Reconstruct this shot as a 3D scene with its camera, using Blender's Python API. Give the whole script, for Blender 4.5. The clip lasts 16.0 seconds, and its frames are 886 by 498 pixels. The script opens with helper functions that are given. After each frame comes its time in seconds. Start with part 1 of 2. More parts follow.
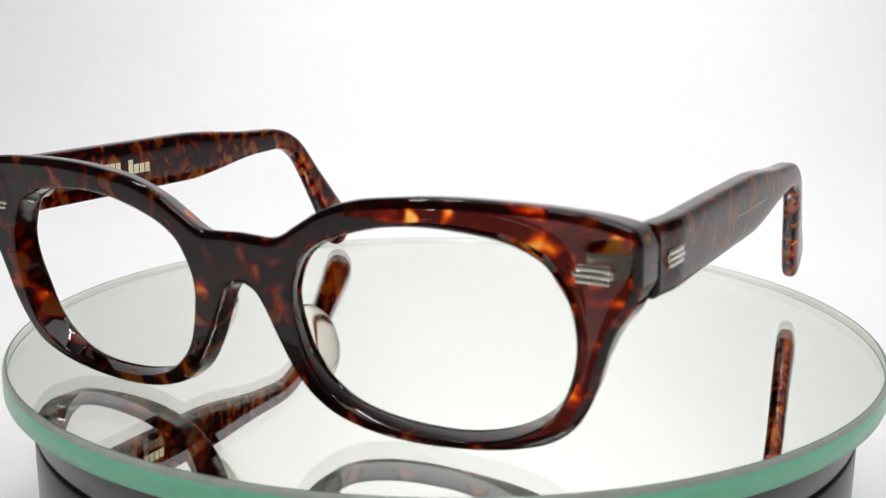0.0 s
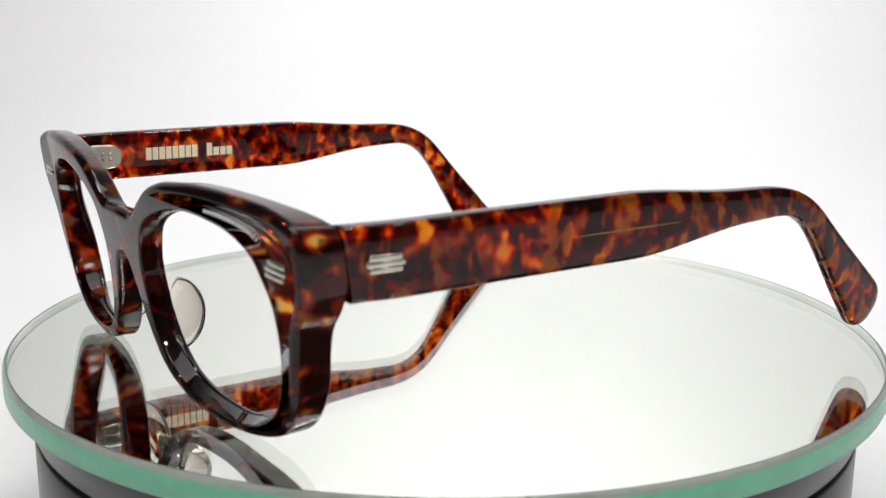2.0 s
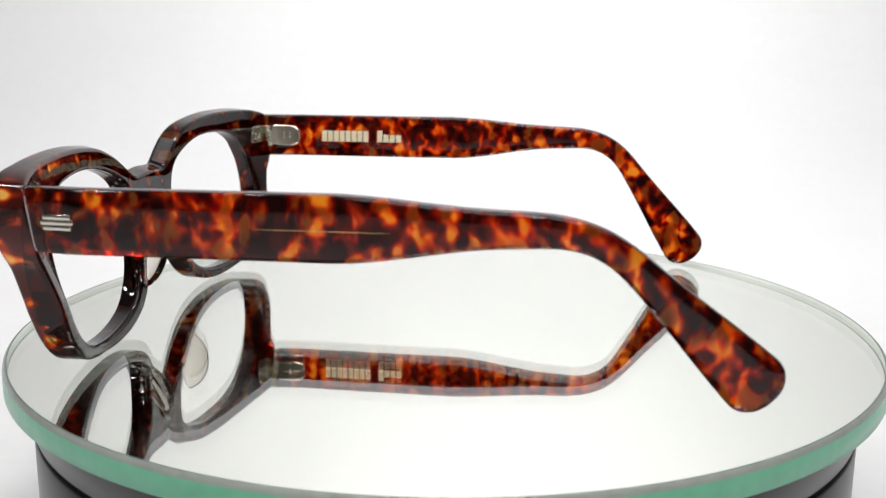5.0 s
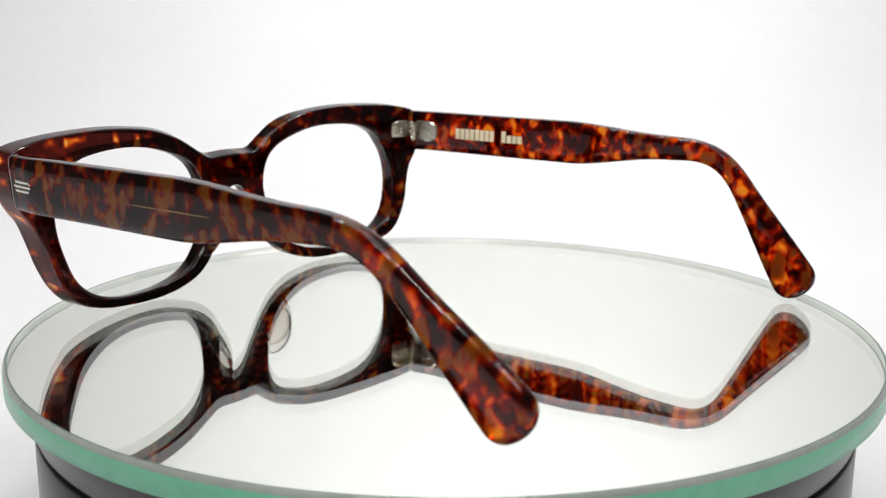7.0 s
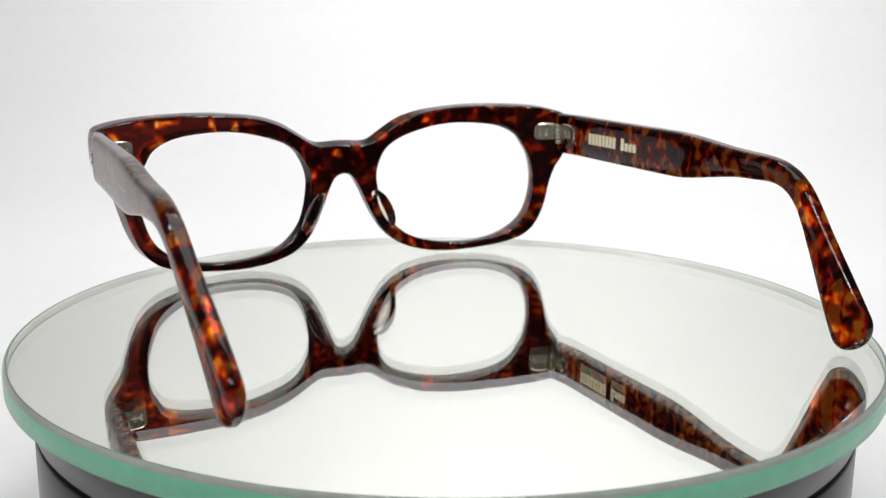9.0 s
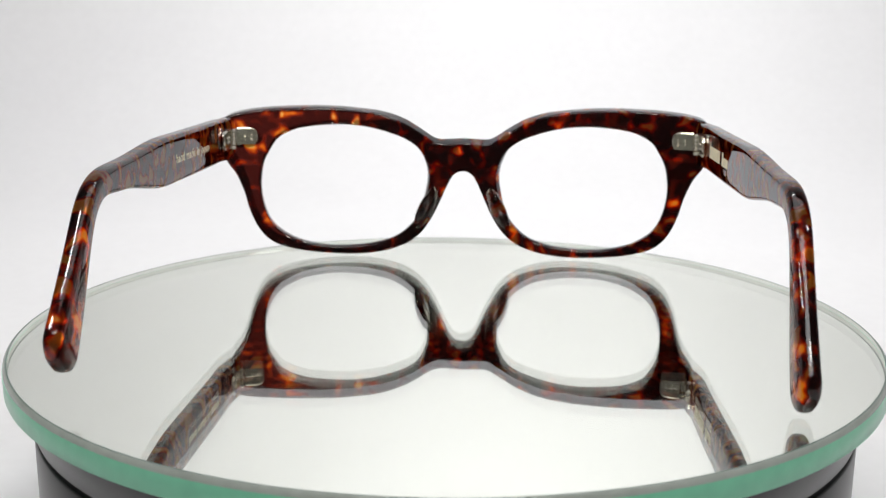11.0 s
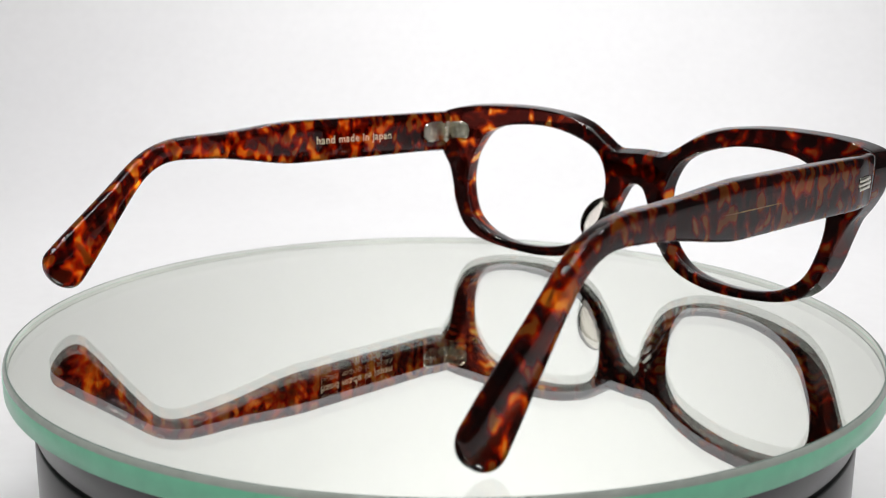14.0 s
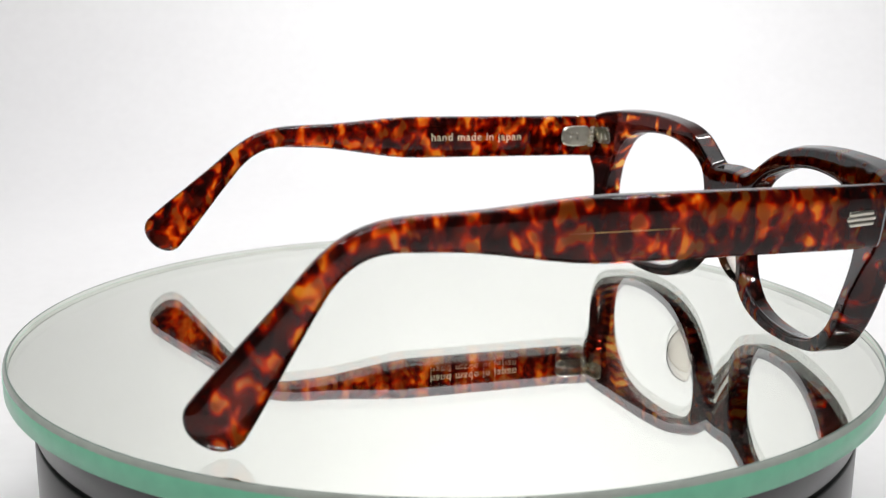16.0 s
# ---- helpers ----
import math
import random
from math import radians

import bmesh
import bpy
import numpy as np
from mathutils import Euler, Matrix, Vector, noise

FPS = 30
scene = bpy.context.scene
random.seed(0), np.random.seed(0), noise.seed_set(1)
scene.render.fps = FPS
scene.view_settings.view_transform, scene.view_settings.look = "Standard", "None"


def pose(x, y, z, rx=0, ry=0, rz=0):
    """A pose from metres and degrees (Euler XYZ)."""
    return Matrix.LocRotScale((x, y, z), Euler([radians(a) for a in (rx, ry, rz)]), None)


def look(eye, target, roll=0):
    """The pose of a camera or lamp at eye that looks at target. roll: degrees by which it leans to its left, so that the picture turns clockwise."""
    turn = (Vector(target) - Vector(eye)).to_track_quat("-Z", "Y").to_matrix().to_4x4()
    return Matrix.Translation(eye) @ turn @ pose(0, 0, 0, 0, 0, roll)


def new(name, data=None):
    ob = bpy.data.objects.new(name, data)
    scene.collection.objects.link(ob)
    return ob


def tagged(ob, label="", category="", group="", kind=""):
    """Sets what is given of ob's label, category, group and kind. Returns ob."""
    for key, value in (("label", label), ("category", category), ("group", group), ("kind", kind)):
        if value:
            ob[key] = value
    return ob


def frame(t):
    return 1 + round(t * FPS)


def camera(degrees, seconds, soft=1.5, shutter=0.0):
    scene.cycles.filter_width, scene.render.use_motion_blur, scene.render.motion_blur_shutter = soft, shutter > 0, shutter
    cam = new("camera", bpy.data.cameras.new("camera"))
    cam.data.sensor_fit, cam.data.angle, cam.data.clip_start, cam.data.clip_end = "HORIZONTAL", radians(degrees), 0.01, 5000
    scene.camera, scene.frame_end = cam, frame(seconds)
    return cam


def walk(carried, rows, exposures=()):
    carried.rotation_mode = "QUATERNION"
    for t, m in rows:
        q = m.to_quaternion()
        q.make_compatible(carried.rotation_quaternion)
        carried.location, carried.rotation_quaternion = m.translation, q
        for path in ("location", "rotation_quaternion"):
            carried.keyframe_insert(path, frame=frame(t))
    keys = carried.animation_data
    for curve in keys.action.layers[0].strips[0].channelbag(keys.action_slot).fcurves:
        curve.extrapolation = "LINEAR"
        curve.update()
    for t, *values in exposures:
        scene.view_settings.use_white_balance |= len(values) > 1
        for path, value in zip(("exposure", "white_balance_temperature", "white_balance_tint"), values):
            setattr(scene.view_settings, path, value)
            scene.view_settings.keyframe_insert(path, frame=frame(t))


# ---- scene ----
# The eye stands still before the turntable; the table top, the mirror disc and the spectacles turn.
TOP = 0.052            # height of the mirror disc's top over the white paper
RATE = -14.151          # degrees a second, clockwise from above
cam = camera(43.615, 16.0, soft=1.15)
cam.data.dof.use_dof, cam.data.dof.focus_distance, cam.data.dof.aperture_fstop = True, 0.254, 29.0
EYE = pose(0.0002, -0.26002, TOP + 0.07485, 90 - 12.255, 0, 0.231) @ pose(0, 0, 0, 0, 0, 0.387)
walk(cam, [(0.0, EYE), (16.0, EYE)],
     exposures=[(0.0, -0.14), (3.0, -0.10), (8.0, -0.10), (10.3, -0.22), (14.6, -0.22), (15.2, -0.12), (16.0, -0.11)])

# ---- light ----
world = bpy.data.worlds.new("world")
scene.world = world
world.use_nodes = True
world.node_tree.nodes["Background"].inputs[0].default_value = (0.9, 0.93, 1.0, 1)
world.node_tree.nodes["Background"].inputs[1].default_value = 0.03


def area_lamp(name, eye, target, sx, sy, watts, colour=(1, 1, 1)):
    data = bpy.data.lights.new(name, "AREA")
    data.shape, data.size, data.size_y, data.energy, data.color = "RECTANGLE", sx, sy, watts, colour
    ob = new(name, data)
    ob.matrix_world = look(eye, target)
    return ob


def bulb(name, eye, watts, radius, colour=(1, 1, 1)):
    data = bpy.data.lights.new(name, "POINT")
    data.energy, data.shadow_soft_size, data.color = watts, radius, colour
    ob = new(name, data)
    ob.location = eye
    return ob


area_lamp("softbox_lamp", (0.05, 0.18, 0.78), (0.03, 0.22, 0.0), 0.55, 0.45, 1.6)
area_lamp("backdrop_lamp", (0.07, 0.26, 0.56), (0.07, 0.72, 0.19), 0.20, 0.10, 2.15)
area_lamp("front_softbox_lamp", (0.0, -0.42, 0.85), (0.0, -0.36, 0.0), 0.50, 0.22, 2.4)
bulb("spot_bulb_a", (-0.42, -0.10, 0.75), 3.2, 0.036, (1, 0.98, 0.96))
bulb("spot_bulb_b", (0.40, -0.16, 0.72), 3.2, 0.036, (1, 0.98, 0.95))
bulb("spot_bulb_d", (-0.30, -0.02, 0.80), 1.6, 0.03, (1, 0.97, 0.93))
bulb("spot_bulb_e", (0.18, -0.42, 0.82), 1.6, 0.03, (1, 0.95, 0.88))
bulb("spot_bulb_c", (-0.05, -0.55, 0.90), 2.8, 0.036, (1, 0.90, 0.76))


# ---- materials ----
def material(name):
    m = bpy.data.materials.new(name)
    m.use_nodes = True
    nt = m.node_tree
    return m, nt, nt.nodes["Principled BSDF"], nt.nodes["Material Output"]


def node(nt, kind, **values):
    n = nt.nodes.new(kind)
    for key, value in values.items():
        n.inputs[key].default_value = value
    return n


def ramp(nt, fac, stops):
    n = nt.nodes.new("ShaderNodeValToRGB")
    el = n.color_ramp.elements
    while len(el) < len(stops):
        el.new(0.5)
    for e, (p, c) in zip(el, stops):
        e.position, e.color = p, (*c, 1)
    nt.links.new(fac, n.inputs[0])
    return n.outputs[0]


def plain(name, colour, rough=0.5, metal=0.0, spread=0.06, scale=900.0, bump=0.0):
    """A plain surface with a slight two-scale variation of tone and a fine bump."""
    m, nt, b, out = material(name)
    co = nt.nodes.new("ShaderNodeTexCoord")
    n1 = node(nt, "ShaderNodeTexNoise", Scale=scale, Detail=6.0)
    n2 = node(nt, "ShaderNodeTexNoise", Scale=scale * 0.06, Detail=3.0)
    nt.links.new(co.outputs["Object"], n1.inputs["Vector"])
    nt.links.new(co.outputs["Object"], n2.inputs["Vector"])
    add = nt.nodes.new("ShaderNodeMath")
    add.operation = "ADD"
    nt.links.new(n1.outputs["Fac"], add.inputs[0])
    nt.links.new(n2.outputs["Fac"], add.inputs[1])
    half = nt.nodes.new("ShaderNodeMath")
    half.operation, half.inputs[1].default_value = "MULTIPLY", 0.5
    nt.links.new(add.outputs[0], half.inputs[0])
    lo = [max(0, c * (1 - spread)) for c in colour]
    hi = [min(1, c * (1 + spread)) for c in colour]
    nt.links.new(ramp(nt, half.outputs[0], [(0.35, lo), (0.65, hi)]), b.inputs["Base Color"])
    b.inputs["Roughness"].default_value, b.inputs["Metallic"].default_value = rough, metal
    if bump:
        bp = node(nt, "ShaderNodeBump", Strength=bump, Distance=0.0002)
        nt.links.new(n1.outputs["Fac"], bp.inputs["Height"])
        nt.links.new(bp.outputs[0], b.inputs["Normal"])
    return m


def tortoise(name, shift, grain, dark=0.0, fine=430.0, soft=1.0):
    """Polished tortoiseshell acetate: blotches of amber in dark red-brown, seen into and through, under a clear gloss."""
    m, nt, b, out = material(name)
    nt.nodes.remove(b)
    L = nt.links.new
    co = nt.nodes.new("ShaderNodeTexCoord")
    mp = nt.nodes.new("ShaderNodeMapping")
    mp.inputs["Location"].default_value = shift
    mp.inputs["Scale"].default_value = grain
    L(co.outputs["Object"], mp.inputs["Vector"])
    warp = node(nt, "ShaderNodeTexNoise", Scale=150.0, Detail=1.5)
    L(mp.outputs[0], warp.inputs["Vector"])
    sub = nt.nodes.new("ShaderNodeVectorMath")
    sub.operation = "SUBTRACT"
    sub.inputs[1].default_value = (0.5, 0.5, 0.5)
    L(warp.outputs["Color"], sub.inputs[0])
    sc = nt.nodes.new("ShaderNodeVectorMath")
    sc.operation = "SCALE"
    sc.inputs["Scale"].default_value = 0.004
    L(sub.outputs[0], sc.inputs[0])
    ad = nt.nodes.new("ShaderNodeVectorMath")
    L(mp.outputs[0], ad.inputs[0])
    L(sc.outputs[0], ad.inputs[1])
    big = node(nt, "ShaderNodeTexNoise", Scale=160.0, Detail=1.0, Roughness=0.45)
    L(ad.outputs[0], big.inputs["Vector"])
    fleck = node(nt, "ShaderNodeTexNoise", Scale=fine, Detail=soft, Roughness=0.5)
    L(ad.outputs[0], fleck.inputs["Vector"])
    mx = nt.nodes.new("ShaderNodeMath")     # flecks gather in the lighter clouds
    mx.operation = "MULTIPLY_ADD"
    mx.inputs[1].default_value = 0.9
    L(fleck.outputs["Fac"], mx.inputs[0])
    half = nt.nodes.new("ShaderNodeMath")
    half.operation, half.inputs[1].default_value = "MULTIPLY", 0.5
    L(big.outputs["Fac"], half.inputs[0])
    L(half.outputs[0], mx.inputs[2])
    d = dark
    col = ramp(nt, mx.outputs[0], [(0.60 + d, (0.070, 0.0085, 0.0062)), (0.69 + d, (0.185, 0.0155, 0.0066)), (0.755 + d, (0.48, 0.044, 0.0068)),
                                   (0.805 + d, (0.98, 0.20, 0.011)), (0.85 + d, (1.0, 0.56, 0.12))])
    deep = node(nt, "ShaderNodeGamma", Gamma=1.5)
    L(col, deep.inputs["Color"])
    dif = nt.nodes.new("ShaderNodeBsdfDiffuse")
    tra = nt.nodes.new("ShaderNodeBsdfTranslucent")
    see = nt.nodes.new("ShaderNodeBsdfTransparent")
    L(deep.outputs[0], dif.inputs["Color"])
    L(col, tra.inputs["Color"])
    L(col, see.inputs["Color"])
    cloud = node(nt, "ShaderNodeMixShader", Fac=0.9)
    L(dif.outputs[0], cloud.inputs[1])
    L(tra.outputs[0], cloud.inputs[2])
    body = node(nt, "ShaderNodeMixShader", Fac=0.62)
    L(cloud.outputs[0], body.inputs[1])
    L(see.outputs[0], body.inputs[2])
    gl = nt.nodes.new("ShaderNodeBsdfGlossy")
    gl.inputs["Roughness"].default_value = 0.018
    fr = node(nt, "ShaderNodeFresnel", IOR=1.5)
    wave = node(nt, "ShaderNodeTexNoise", Scale=90.0, Detail=1.0)
    L(co.outputs["Object"], wave.inputs["Vector"])
    bp = node(nt, "ShaderNodeBump", Strength=0.12, Distance=0.001)
    L(wave.outputs["Fac"], bp.inputs["Height"])
    L(bp.outputs[0], gl.inputs["Normal"])
    mix = nt.nodes.new("ShaderNodeMixShader")
    L(fr.outputs[0], mix.inputs[0])
    L(body.outputs[0], mix.inputs[1])
    L(gl.outputs[0], mix.inputs[2])
    L(mix.outputs[0], out.inputs["Surface"])
    return m


def glass(name, colour, ior, rough=0.0):
    m, nt, b, out = material(name)
    nt.nodes.remove(b)
    g = nt.nodes.new("ShaderNodeBsdfGlass")
    g.inputs["Color"].default_value, g.inputs["IOR"].default_value, g.inputs["Roughness"].default_value = (*colour, 1), ior, rough
    nt.links.new(g.outputs[0], out.inputs["Surface"])
    return m


FRONT_SHELL = tortoise("tortoiseshell_front", (0.0, 0.0, 0.0), (0.9, 0.7, 0.9), 0.088, 330.0, 0.4)
LEFT_SHELL = tortoise("tortoiseshell_left", (0.31, 0.12, 0.05), (0.7, 0.85, 0.66), -0.028, 410.0, 0.8)
RIGHT_SHELL = tortoise("tortoiseshell_right", (0.71, 0.43, 0.22), (0.7, 0.85, 0.66), -0.028, 410.0, 0.8)
SILVER = plain("polished_silver", (0.74, 0.71, 0.62), 0.18, 1.0, 0.05, 2500.0, 0.1)
NICKEL = plain("worn_nickel", (0.72, 0.68, 0.57), 0.2, 1.0, 0.10, 1800.0, 0.15)
GOLD = plain("gold_print", (0.93, 0.84, 0.60), 0.45, 0.0)
BRASS = plain("brass_wire", (0.66, 0.42, 0.16), 0.3, 0.8)
CLEAR = glass("clear_acetate", (0.92, 0.89, 0.85), 1.28)
PAPER = plain("white_paper", (0.86, 0.86, 0.875), 0.75, 0.0, 0.02, 160.0, 0.05)
ROOM = plain("grey_wall_paint", (0.42, 0.42, 0.43), 0.8, 0.0, 0.1, 8.0)
DRUM = plain("dark_grey_plastic", (0.06, 0.056, 0.06), 0.28, 0.0, 0.1, 1500.0, 0.05)
SEAM = plain("black_rubber", (0.008, 0.008, 0.008), 0.5)
PLATE = glass("plate_glass", (0.99, 0.995, 0.985), 1.52)
EDGE = plain("ground_green_glass_edge", (0.20, 0.60, 0.39), 0.28, 0.0, 0.08, 260.0)
CHAMFER = plain("dark_green_chamfer", (0.42, 0.46, 0.42), 0.12, 0.0, 0.12, 300.0)
# pale colour painted in place of light reflected inside the disc's glass
RIM_GLEAM = plain("pale_rim_gleam", (0.78, 0.82, 0.79), 0.2, 0.0, 0.04, 300.0)
ARRIS = plain("grey_green_ground_glass", (0.12, 0.18, 0.15), 0.35, 0.0, 0.15, 300.0)
m, nt, b, out = material("silvered_backing")
b.inputs["Base Color"].default_value = (0.865, 0.88, 0.835, 1)
b.inputs["Metallic"].default_value, b.inputs["Roughness"].default_value = 1.0, 0.0
MIRROR = m


# ---- mesh helpers ----
def smooth(a, b, t):
    """Eases from 0 at a to 1 at b."""
    t = min(1.0, max(0.0, (t - a) / (b - a)))
    return t * t * (3 - 2 * t)


def part(name, bm, mat, parent=None, label="", smooth=True, scale=0.001):
    """Links a bmesh, drawn in millimetres, as one mesh object under its parent."""
    me = bpy.data.meshes.new(name)
    if scale != 1:
        bmesh.ops.scale(bm, vec=(scale,) * 3, verts=bm.verts)
    bmesh.ops.recalc_face_normals(bm, faces=bm.faces)
    for f in bm.faces:
        f.smooth = smooth
    bm.to_mesh(me)
    bm.free()
    for one in (mat if isinstance(mat, (list, tuple)) else [mat]):
        me.materials.append(one)
    ob = new(name, me)
    ob.parent = parent
    if label:
        ob["label"] = label
    return ob


def even_normals(ob):
    """Area-weighted vertex normals, so that wide flat faces stay flat beside their rounded edges."""
    me = ob.data
    acc = np.zeros((len(me.vertices), 3))
    for p in me.polygons:
        n = np.array(p.normal) * p.area
        for v in p.vertices:
            acc[v] += n
    acc /= np.maximum(np.linalg.norm(acc, axis=1, keepdims=True), 1e-20)
    me.normals_split_custom_set_from_vertices(acc.tolist())


def spline(points, n=6):
    """A closed Catmull-Rom curve through the points."""
    p = np.array(points, float)
    out = []
    for i in range(len(p)):
        a, b, c, d = p[i - 1], p[i], p[(i + 1) % len(p)], p[(i + 2) % len(p)]
        for k in range(n):
            t = k / n
            out.append(0.5 * (2 * b + (c - a) * t + (2 * a - 5 * b + 4 * c - d) * t * t + (3 * b - a - 3 * c + d) * t ** 3))
    return np.array(out)


def outward(loop):
    """Unit normals of a closed loop, pointing away from what it encloses."""
    tan = np.roll(loop, -1, 0) - np.roll(loop, 1, 0)
    nor = np.stack([tan[:, 1], -tan[:, 0]], 1)
    nor /= np.linalg.norm(nor, axis=1, keepdims=True)
    x, y = loop[:, 0], loop[:, 1]
    area = np.sum(x * np.roll(y, -1) - y * np.roll(x, -1))
    return nor if area > 0 else -nor


def rounded_box(sx, sy, sz, r, m=None, seg=3):
    bm = bmesh.new()
    bmesh.ops.create_cube(bm, size=1.0)
    bmesh.ops.scale(bm, vec=(sx, sy, sz), verts=bm.verts)
    bmesh.ops.bevel(bm, geom=bm.edges[:], offset=r, segments=seg, profile=0.5, affect="EDGES")
    if m is not None:
        bmesh.ops.transform(bm, matrix=m, verts=bm.verts)
    return bm


def lathe(profile, seg=128, closed=False):
    """Turns (radius, z) round the z axis; radius 0 makes a point."""
    bm = bmesh.new()
    rings = []
    for r, z in profile:
        if r == 0:
            rings.append([bm.verts.new((0, 0, z))])
        else:
            rings.append([bm.verts.new((r * math.cos(2 * math.pi * i / seg), r * math.sin(2 * math.pi * i / seg), z)) for i in range(seg)])
    for a, c in zip(rings, rings[1:]):
        for i in range(seg):
            j = (i + 1) % seg
            q = [a[i % len(a)], a[j % len(a)], c[j % len(c)], c[i % len(c)]]
            bm.faces.new(list(dict.fromkeys(q)))
    return bm


# ---- the setting ----
def sweep():
    """White seamless paper: flat under the turntable, curving up behind it."""
    bm = bmesh.new()
    pts = [(-640, 0), (-300, 0), (0, 0), (250, 0), (420, 0)]
    pts += [(420 + 300 * math.sin(a), 300 - 300 * math.cos(a)) for a in np.linspace(0.05, math.pi / 2, 24)]
    pts += [(720, 600), (720, 1300)]
    xs = np.linspace(-1100, 1100, 23)
    grid = [[bm.verts.new((x, y, z)) for x in xs] for y, z in pts]
    for a, c in zip(grid, grid[1:]):
        for i in range(len(xs) - 1):
            bm.faces.new((a[i], a[i + 1], c[i + 1], c[i]))
    ob = part("backdrop", bm, PAPER)
    so = ob.modifiers.new("thickness", "SOLIDIFY")
    so.thickness, so.offset = 0.0008, -1
    return tagged(ob, "white seamless paper sweep lit from above", "backdrop", kind="structure")


sweep()


def slab(name, x0, x1, y0, y1, z0, z1, label, category):
    bm = bmesh.new()
    bmesh.ops.create_cube(bm, size=1.0)
    bmesh.ops.scale(bm, vec=(x1 - x0, y1 - y0, z1 - z0), verts=bm.verts)
    bmesh.ops.translate(bm, vec=((x0 + x1) / 2, (y0 + y1) / 2, (z0 + z1) / 2), verts=bm.verts)
    return tagged(part(name, bm, ROOM, smooth=False, scale=1), label, category, kind="structure")


slab("wall_back", -2.1, 2.1, 1.2, 1.3, -0.8, 1.8, "grey painted wall behind the paper", "wall")
slab("wall_front", -2.1, 2.1, -2.3, -2.2, -0.8, 1.8, "plain grey painted wall", "wall")
slab("wall_left", -2.2, -2.1, -2.3, 1.3, -0.8, 1.8, "plain grey painted wall", "wall")
slab("wall_right", 2.1, 2.2, -2.3, 1.3, -0.8, 1.8, "plain grey painted wall", "wall")
slab("ceiling", -2.2, 2.2, -2.3, 1.3, 1.8, 1.9, "plain grey painted ceiling", "ceiling")
slab("floor", -2.2, 2.2, -2.3, 1.3, -0.9, -0.8, "plain grey floor", "floor")
slab("table", -1.15, 1.15, -0.65, 0.75, -0.04, -0.002, "grey table top under the white paper", "table")


# ---- the turntable ----
def turntable_base():
    base = tagged(new("turntable_base"), "round dark grey plastic turntable base on white paper", "turntable")
    part("drum", lathe([(0, 0.4), (93.5, 0.4), (95.3, 2), (95.5, 36.1), (95.2, 36.4)], 160), DRUM, base)
    part("seam", lathe([(95.2, 36.4), (94.5, 36.7), (94.5, 37.3), (95.2, 37.6)], 160), SEAM, base, "black seam round the drum")
    part("rim", lathe([(95.2, 37.6), (95.5, 37.9), (95.5, 46.3), (95.0, 46.8), (0, 46.8)], 160), DRUM, base)
    return base


turntable_base()


def mirror_disc():
    disc = tagged(new("mirror_disc"), "round mirror plate with a ground green glass edge", "mirror")
    disc.location = (0, 0, TOP - 0.005)
    part("mirror_backing", lathe([(0, 0.3), (100.2, 0.3)], 200), MIRROR, disc, "silvered mirror layer")
    face = part("glass_face", lathe([(0, 5.5), (100.35, 5.5)], 200), PLATE, disc, "clear glass face")
    face.visible_shadow = False
    # added ring: its pale colour stands for internal reflection, covering the green edge
    part("painted_rim_gleam", lathe([(100.3, 0.35), (100.3, 5.45)], 200), RIM_GLEAM, disc, "added pale ring painted as the reflection inside the glass rim")
    part("arris", lathe([(99.95, 5.512), (100.36, 5.512)], 200), ARRIS, disc, "grey-green ground arris of the glass")
    part("chamfer", lathe([(100.35, 5.5), (100.75, 5.15), (100.9, 4.4)], 200), CHAMFER, disc, "dark green chamfer")
    part("edge", lathe([(100.9, 4.4), (101.0, 4.2), (101.0, 0.25), (100.7, 0.0), (0, 0.0)], 200), EDGE, disc, "pale green ground glass edge")
    return disc


DISC = mirror_disc()


# ---- the spectacles, drawn in millimetres: x to the wearer's left, y backwards, z up from the mirror ----
LEAN = 0.14             # how far the front's foot stands back for each millimetre of height


def bow(x):
    """The front bulges forward between its ends."""
    return -1.4 * max(0.0, 1 - (x / 62) ** 2)


def back_y(x, z):
    foot = 1.3 * smooth(30, 16, z) * smooth(42, 60, abs(x))
    return foot - 8.8 + 0.00136 * x * x + LEAN * (42 - z) + 0.11 * max(0.0, abs(x) - 61.5)


def front_y(x, z):
    x = abs(x)
    return bow(x) + (-12.5 + 0.00081 * x * x if x < 62 else -9.37 + 0.02 * (x - 62)) + LEAN * (42 - z)


OUTLINE = [(0, 35.89), (4.5, 35.69), (7.5, 35.69), (10, 36.69), (13.7, 39.08), (18.8, 41.98), (26, 44.47), (34, 45.67), (42, 46.17), (50, 46.17),
           (58, 45.87), (64.42, 45.27), (68.92, 44.37), (71.55, 43.28), (72.55, 40.78), (72.65, 37.29), (72.45, 34.29), (71.48, 31.9), (70.04, 29.3),
           (67.8, 26.21), (65.4, 20.82), (63.9, 15.92), (61.6, 10.83), (58.4, 7.14), (54.2, 4.85), (47, 3.05), (38, 2.15), (30, 2.15), (23, 3.15),
           (17, 5.24), (12.6, 8.54), (9.5, 12.83), (7.2, 17.32), (5, 22.31), (3.2, 25.61), (1.5, 26.9), (0, 27.2)]
OPENING = [(60.85, 24.09), (60.15, 29.76), (58.25, 33.78), (55.75, 37.18), (50.95, 39.56), (45.15, 40.59), (37.45, 41), (29.95, 40.38),
           (22.45, 38.53), (16.65, 36.15), (12.75, 32.75), (10.35, 26.67), (10.95, 20.48), (12.75, 14.81), (15.95, 10.58), (20.45, 7.38),
           (26.45, 5.53), (33.45, 4.7), (41.45, 4.8), (48.95, 6.35), (54.45, 9.13), (58.05, 12.95), (60.15, 18.62)]


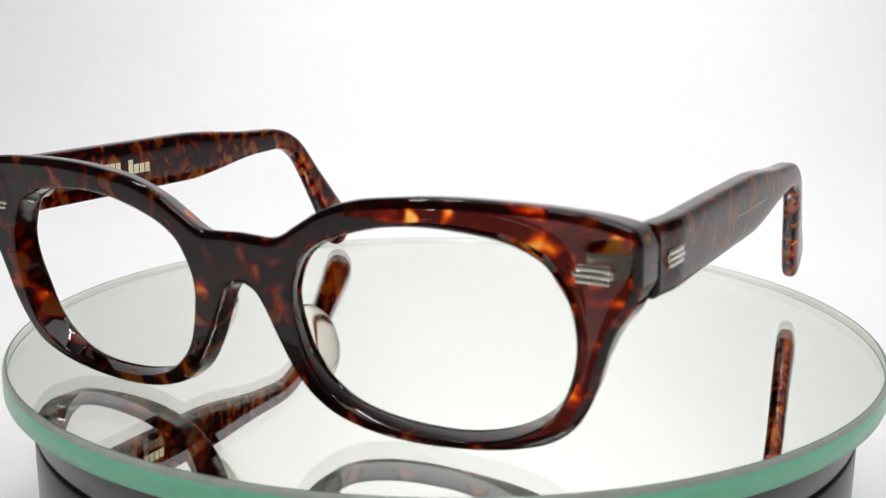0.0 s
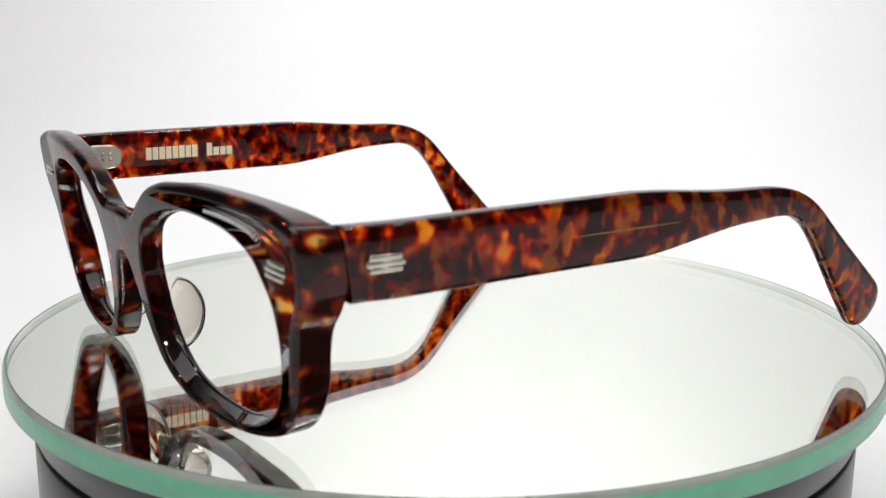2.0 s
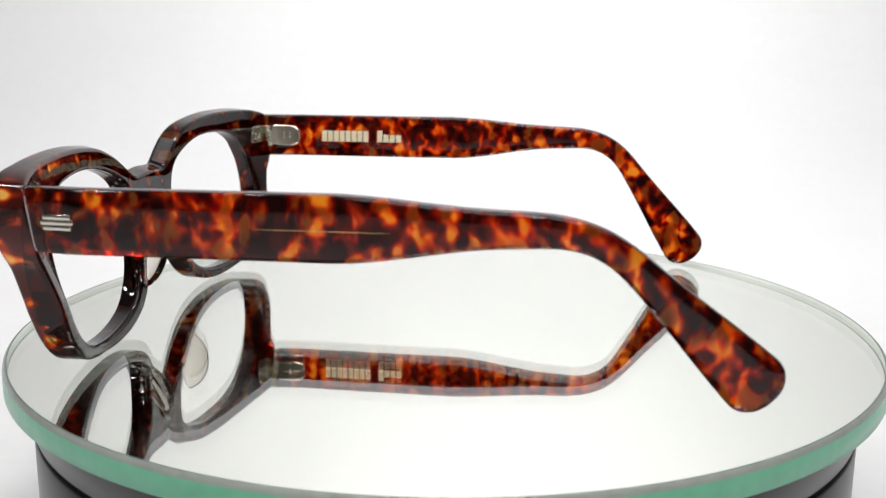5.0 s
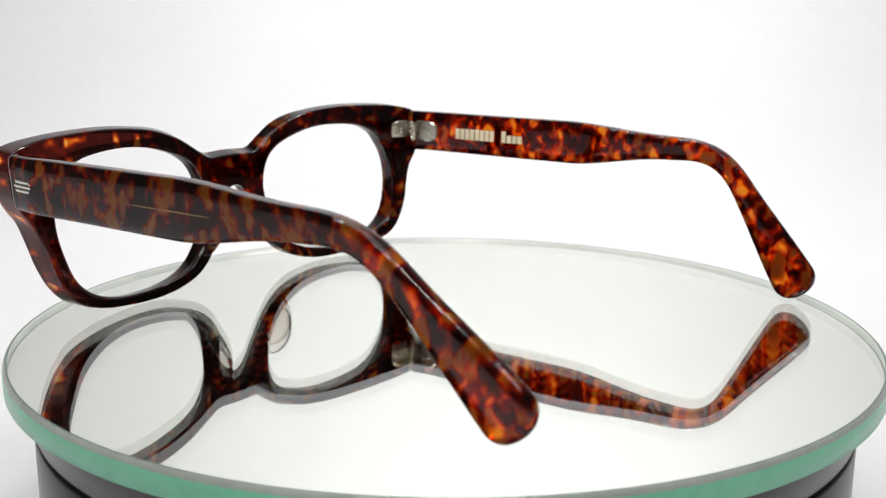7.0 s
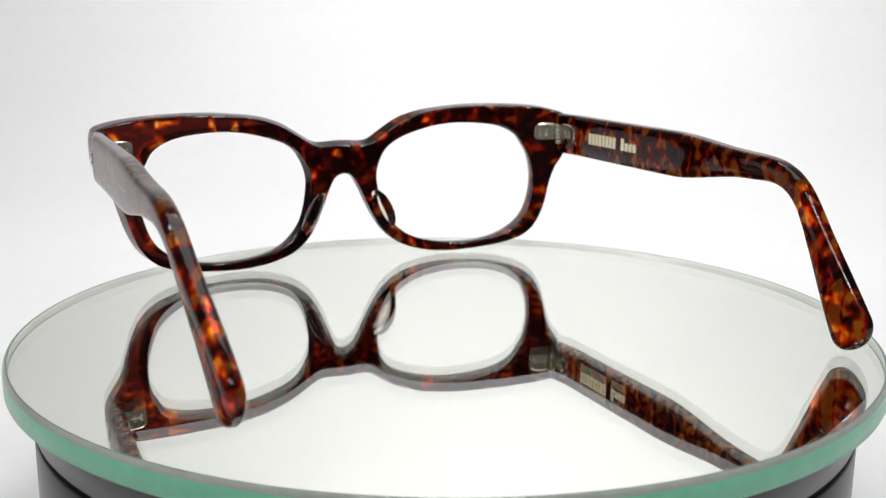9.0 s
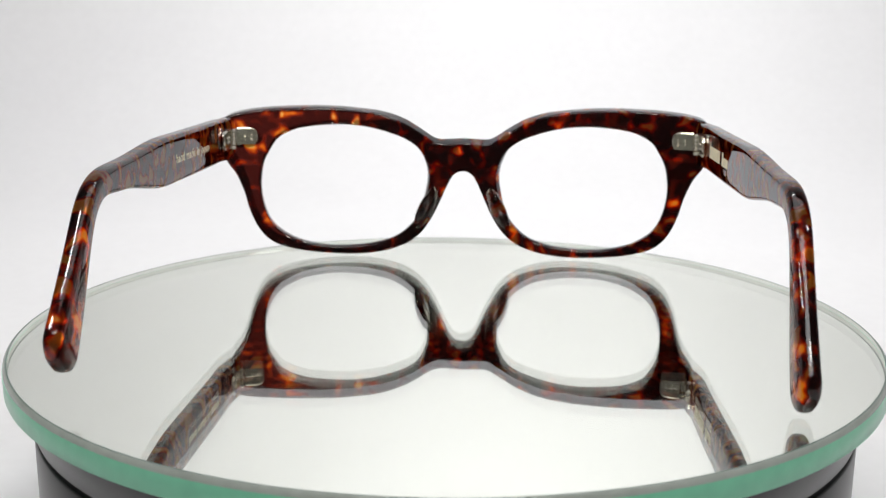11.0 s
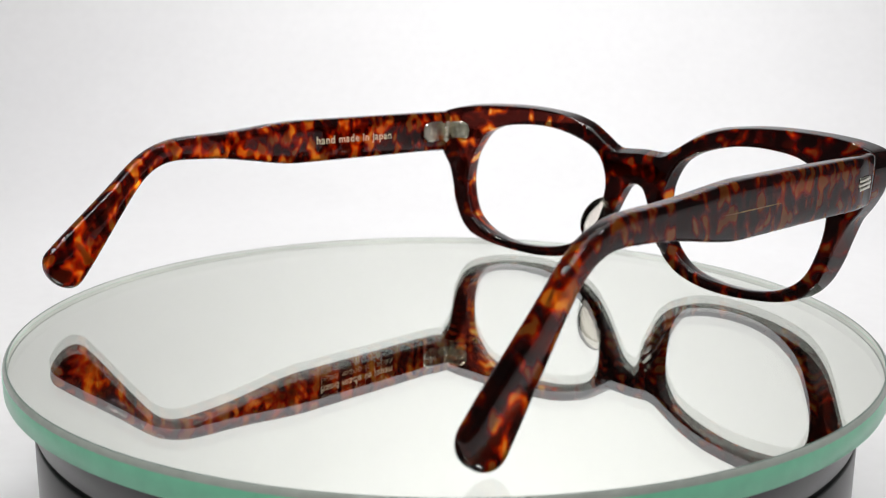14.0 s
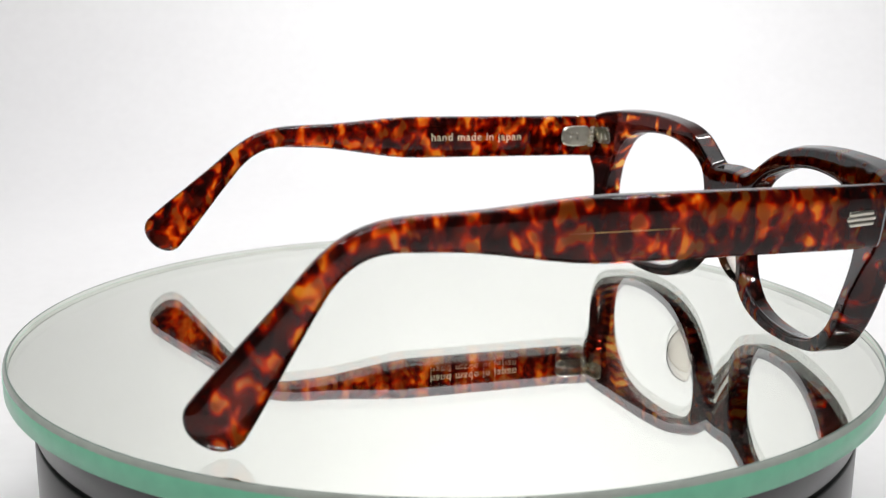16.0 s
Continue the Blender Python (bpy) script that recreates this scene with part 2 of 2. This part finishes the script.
def front_frame(parent):
    """The bulky front: one outline and two openings, rounded edges, a groove in each opening, bowed to the face."""
    bm = bmesh.new()
    whole = OUTLINE + [(-x, z) for x, z in OUTLINE[-2:0:-1]]
    caps = {"front": [], "back": []}

    def wall(loop, sign, levels):
        nor = outward(loop)
        rings = []
        for inset, side, depth in levels:
            ring, depth0 = [], inset
            for p, n in zip(loop, nor):
                wide = 1.0
                if sign > 0 and side == "f":
                    wide = 1.0 + 0.4 * max(0.0, n[1]) ** 2
                if sign < 0 and side == "f":  # the openings widen towards the front, most at the outer side
                    away = n[0] * math.copysign(1, p[0])
                    inset = depth0 + 0.2 + 1.0 * max(0.0, away) ** 2 - 0.9 * max(0.0, -away) ** 2 + 0.5 * max(0.0, -n[1]) ** 2
                q = p - sign * n * inset * wide
                if sign > 0 and side == "f":  # the foot of each rim is broader in front than behind
                    q = q + n * 1.1 * max(0.0, n[0] * math.copysign(1, p[0])) ** 2 * smooth(30, 20, p[1])
                if sign > 0 and side == "f" and p[1] > 30:  # the brow stands higher in front than behind
                    q = q + n * (0.3 + 0.6 * smooth(32, 18, abs(p[0]))) * max(0.0, n[1])
                y = front_y(*q) + depth * wide if side == "f" else back_y(*q) - depth
                ring.append(bm.verts.new((q[0], y, q[1])))
            rings.append(ring)
        for a, c in zip(rings, rings[1:]):
            for i in range(len(a)):
                j = (i + 1) % len(a)
                bm.faces.new((a[i], a[j], c[j], c[i]))
        caps["front"].append(rings[0])
        caps["back"].append(rings[-1])

    def arc(r_in, r_dep, side, flip):
        steps = [(r_in * (1 - math.sin(a)), side, r_dep * (1 - math.cos(a))) for a in np.linspace(0, math.pi / 2, 6)]
        return steps[::-1] if flip else steps

    wall(spline(whole, 5), 1, arc(1.35, 1.2, "f", False) + arc(0.85, 0.85, "b", True))
    groove = [(0.0, "b", 2.0), (0.45, "b", 1.6), (0.0, "b", 1.2)]
    for sx in (1, -1):
        hole = spline([(sx * x, z) for x, z in OPENING], 5)
        wall(hole, -1, arc(0.6, 0.6, "f", False) + groove + arc(0.95, 0.95, "b", True))
    for rings in caps.values():
        edges = []
        for ring in rings:
            for i in range(len(ring)):
                a, c = ring[i], ring[(i + 1) % len(ring)]
                edges.append(bm.edges.get((a, c)) or bm.edges.new((a, c)))
        bmesh.ops.triangle_fill(bm, use_beauty=True, edges=edges)
    ob = part("front_frame", bm, FRONT_SHELL, parent, "thick dark tortoiseshell acetate front")
    even_normals(ob)
    return ob


PITCH = {1: 1.4, -1: 1.0}     # how far each arm rises from its hinge, in degrees


def arm_x(s, side):
    """Half the distance between the two arms' middles at s along the arm."""
    return 70.5 + 1.1 * smooth(0, 10, s) + 1.0 * smooth(10, 85, s) - (3.7 if side > 0 else 2.3) * smooth(95, 150, s)


def temple(parent, side, droop, length, mat):
    """One arm: a flat blade that narrows, bends down by droop degrees behind the ear and flares to a blunt tip."""
    stations = []
    y, z, before = 0.0, 37.35, 0.0
    marks = list(np.arange(0, length - 5, 0.75)) + [length - 5 + 5 * math.sin(a) for a in np.linspace(0, math.pi / 2, 18)]
    for s in marks:
        tip = max(0.0, s - (length - 5)) / 5
        cap = max(0.0, 1 - tip ** 2.1) ** (1 / 2.1)
        w = 12.3 - 5.7 * smooth(56, 89, s) - 1.3 * smooth(86, 104, s) + 6.9 * smooth(106, length + 2, s)
        t = 4.5 - 0.3 * smooth(60, 100, s) + 0.3 * smooth(110, length, s)
        x = arm_x(s, side)
        ang = radians(PITCH[side] + 1.7 * (smooth(58, 66, s) - smooth(80, 90, s)) - droop * smooth(91.9, 114.9, s))
        power = 5.0 - 2.0 * smooth(75, 115, s)
        y += (s - before) * math.cos(ang)
        z += (s - before) * math.sin(ang)
        before = s
        stations.append((x, y, z, ang, max(0.1, w * cap), max(0.1, t * cap ** 0.7), power, LEAN * max(0.0, 1 - s / 4)))
    bm = bmesh.new()
    n, rings = 36, []
    for x, y, z, ang, w, t, power, shear in stations:
        ring = []
        for i in range(n):
            a = 2 * math.pi * (i + 0.5) / n
            c, d = math.cos(a), math.sin(a)
            u = math.copysign(abs(c) ** (2 / power), c) * t / 2
            v = math.copysign(abs(d) ** (2 / power), d) * w / 2
            ring.append(bm.verts.new((side * (x + u), y - v * math.sin(ang) - v * shear, z + v * math.cos(ang))))
        rings.append(ring)
    for a, c in zip(rings, rings[1:]):
        for i in range(n):
            j = (i + 1) % n
            bm.faces.new((a[i], a[j], c[j], c[i]))
    bm.faces.new(rings[0])
    bm.faces.new(rings[-1])
    ob = part("temple", bm, mat, parent, "mottled amber tortoiseshell temple arm with flared tip")
    even_normals(ob)
    return ob


def rivet(parent, m):
    """A silver plaque of three ribs with pointed ends."""
    bm = bmesh.new()
    for k, wide in ((-1, 5.7), (0, 6.7), (1, 5.7)):
        one = rounded_box(wide, 0.8, 1.06, 0.3, Matrix.Translation((0, 0, k * 0.98)))
        me = bpy.data.meshes.new("rib")
        one.to_mesh(me)
        one.free()
        bm.from_mesh(me)
        bpy.data.meshes.remove(me)
    bmesh.ops.transform(bm, matrix=m, verts=bm.verts)
    return part("rivet", bm, SILVER, parent, "ribbed silver rivet plaque")


def leaf(parent, m, long):
    """A hinge leaf with a round end and two pairs of rivet heads."""
    bm = bmesh.new()
    rings = []
    for grow, y in ((-0.35, 0.45), (0.0, 0.15), (0.0, -0.4)):
        ring = []
        for i in range(36):
            a = 2 * math.pi * i / 36
            c, d = math.cos(a), math.sin(a)
            power = 2.6 if c < 0 else 8.0
            ring.append(bm.verts.new((math.copysign(abs(c) ** (2 / power), c) * (long / 2 + grow), y,
                                      math.copysign(abs(d) ** (2 / 3.2), d) * (3.15 + grow))))
        rings.append(ring)
    for a, c in zip(rings, rings[1:]):
        for i in range(36):
            bm.faces.new((a[i], a[(i + 1) % 36], c[(i + 1) % 36], c[i]))
    bm.faces.new(rings[0])
    bm.faces.new(rings[-1])
    bmesh.ops.transform(bm, matrix=m, verts=bm.verts)
    ob = part("hinge_leaf", bm, NICKEL, parent, "silver hinge leaf", smooth=False)
    for dx in (-1.7, 0.3):
        for dz in (-0.6, 0.6):
            bm = bmesh.new()
            bmesh.ops.create_uvsphere(bm, u_segments=12, v_segments=8, radius=0.45)
            bmesh.ops.transform(bm, matrix=m @ Matrix.Translation((dx, 0.42, dz)), verts=bm.verts)
            part("rivet_head", bm, SILVER, ob)
    return ob


def nose_pad(parent, side):
    bm = bmesh.new()
    bmesh.ops.create_uvsphere(bm, u_segments=32, v_segments=20, radius=1.0)
    for v in bm.verts:
        if v.co.y < 0:
            v.co.y *= 0.25
    m = pose(side * 10.6, back_y(11.0, 16.0) - 0.2, 16.0, -8, side * -24, side * -20) @ Matrix.Diagonal((2.1, 6.2, 7.6, 1))
    bmesh.ops.transform(bm, matrix=m, verts=bm.verts)
    return part("nose_pad", bm, CLEAR, parent, "clear acetate nose pad")


def hug(bm, side, face):
    """Lays flat work, drawn about x = 0, on the inner (-1) or outer (1) face of an arm."""
    for v in bm.verts:
        v.co.x = side * (arm_x(v.co.y, side) + face * (2.27 + v.co.x))
        v.co.z += v.co.y * math.tan(radians(PITCH[side]))
    return bm


def core_wire(arm, side, y0, y1):
    """The brass core that shows as a thin line in the blade."""
    bm = bmesh.new()
    rings = []
    for y in np.linspace(y0, y1, 24):
        w = 0.11 * math.sin(math.pi * min(1, max(0.04, (y - y0) / (y1 - y0)))) ** 0.5
        rings.append([bm.verts.new((0.03 * math.cos(a) - 0.02, y, 37.2 + w * math.sin(a))) for a in (0, 1.05, 2.1, 3.14, 4.2, 5.25)])
    for a, c in zip(rings, rings[1:]):
        for i in range(6):
            bm.faces.new((a[i], a[(i + 1) % 6], c[(i + 1) % 6], c[i]))
    part("core_wire", hug(bm, side, 1), BRASS, arm, "thin brass core wire line")


def print_words(parent, words, m, size):
    data = bpy.data.curves.new("lettering", "FONT")
    data.offset, data.space_character = 0.02, 1.12
    data.body, data.size, data.extrude, data.align_x, data.align_y = words, size, 0.02, "CENTER", "CENTER"
    tmp = new("lettering", data)
    me = bpy.data.meshes.new_from_object(tmp)
    bpy.data.objects.remove(tmp)
    bm = bmesh.new()
    bm.from_mesh(me)
    bpy.data.meshes.remove(me)
    bmesh.ops.transform(bm, matrix=m, verts=bm.verts)
    hug(bm, 1, -1)
    return part("lettering", bm, GOLD, parent, "small gold lettering hand made in japan", smooth=False)


def spectacles():
    root = tagged(new("eyeglasses"), "thick tortoiseshell acetate eyeglasses standing open on mirror", "eyeglasses")
    front = front_frame(root)
    left = temple(root, 1, 44.6, 144.9, LEFT_SHELL)
    right = temple(root, -1, 54.3, 145.4, RIGHT_SHELL)
    for sx, arm in ((1, left), (-1, right)):
        rivet(front, Matrix.Translation((sx * 65.0, front_y(65.0, 36.2) + 0.1, 36.2)) @ pose(0, 0, 0, -8.0, 0, sx * 1.5))
        rivet(arm, Matrix.Translation((sx * 73.5, 6.1, 37.5)) @ pose(0, 0, 0, 0, 0, 90 - sx * 5) @ pose(0, 0, 0, 0, sx * -1.4, 0))
        leaf(front, Matrix.Translation((sx * 65.1, back_y(65.1, 37.5) + 0.3, 37.5)) @ pose(0, 0, 0, -8.0, 0, sx * 15.5) @ Matrix.Diagonal((sx, 1, 1, 1)), 7.0)
        leaf(arm, Matrix.Translation((sx * 68.7, 5.9, 37.6)) @ pose(0, 0, 0, 0, 0, sx * 90) @ Matrix.Diagonal((-sx, 1, 1, 1)), 9.4)
        for k in range(5):
            bm = bmesh.new()
            bmesh.ops.create_cone(bm, cap_ends=True, segments=20, radius1=1.1, radius2=1.1, depth=1.05)
            bmesh.ops.bevel(bm, geom=bm.edges[:], offset=0.12, segments=1, affect="EDGES")
            bmesh.ops.translate(bm, vec=(sx * 68.4, 0.75 - 0.14 * (1.25 * k - 2.5), 34.8 + 1.25 * k), verts=bm.verts)
            part("hinge_knuckle", bm, NICKEL, front, smooth=False)
        nose_pad(front, sx)
    # gold words inside the wearer's left arm, plain gold bars inside the other
    print_words(left, "hand made in japan", Matrix.Translation((0, 37.6, 37.35)) @ pose(0, 0, 0, 90, 0, -90), 3.25)
    core_wire(left, 1, 43, 68)
    core_wire(right, -1, 44, 66)
    y = 17.3
    for wide, tall in ((1.55, 3.3),) * 8 + ((0, 0),) + ((1.6, 3.5), (1.7, 2.3), (1.6, 2.3), (1.6, 2.3)):
        if wide:
            bar = rounded_box(0.06, wide, tall, 0.02, Matrix.Translation((0, y + wide / 2, 37.4 - (3.3 - tall) / 2)), 1)
            part("print_bar", hug(bar, -1, -1), GOLD, right, "short gold printed bar", smooth=False)
            y += wide + 0.28
        else:
            y += 2.4
    return root


GLASSES = spectacles()


def motions():
    """Disc and spectacles turn together about the upright axis at an even pace."""
    turning, riding = [], []
    rest = pose(-0.0315, -0.05904, -0.00078, 0, 0, -27.824) @ pose(0, 0, 0, -0.805, 0.086, 0)
    for k in range(65):
        t = k * 0.25
        turn = pose(0, 0, TOP, 0, 0, RATE * t)
        turning.append((t, turn @ pose(0, 0, -0.005)))
        riding.append((t, turn @ rest))
    walk(DISC, turning)
    walk(GLASSES, riding)


motions()
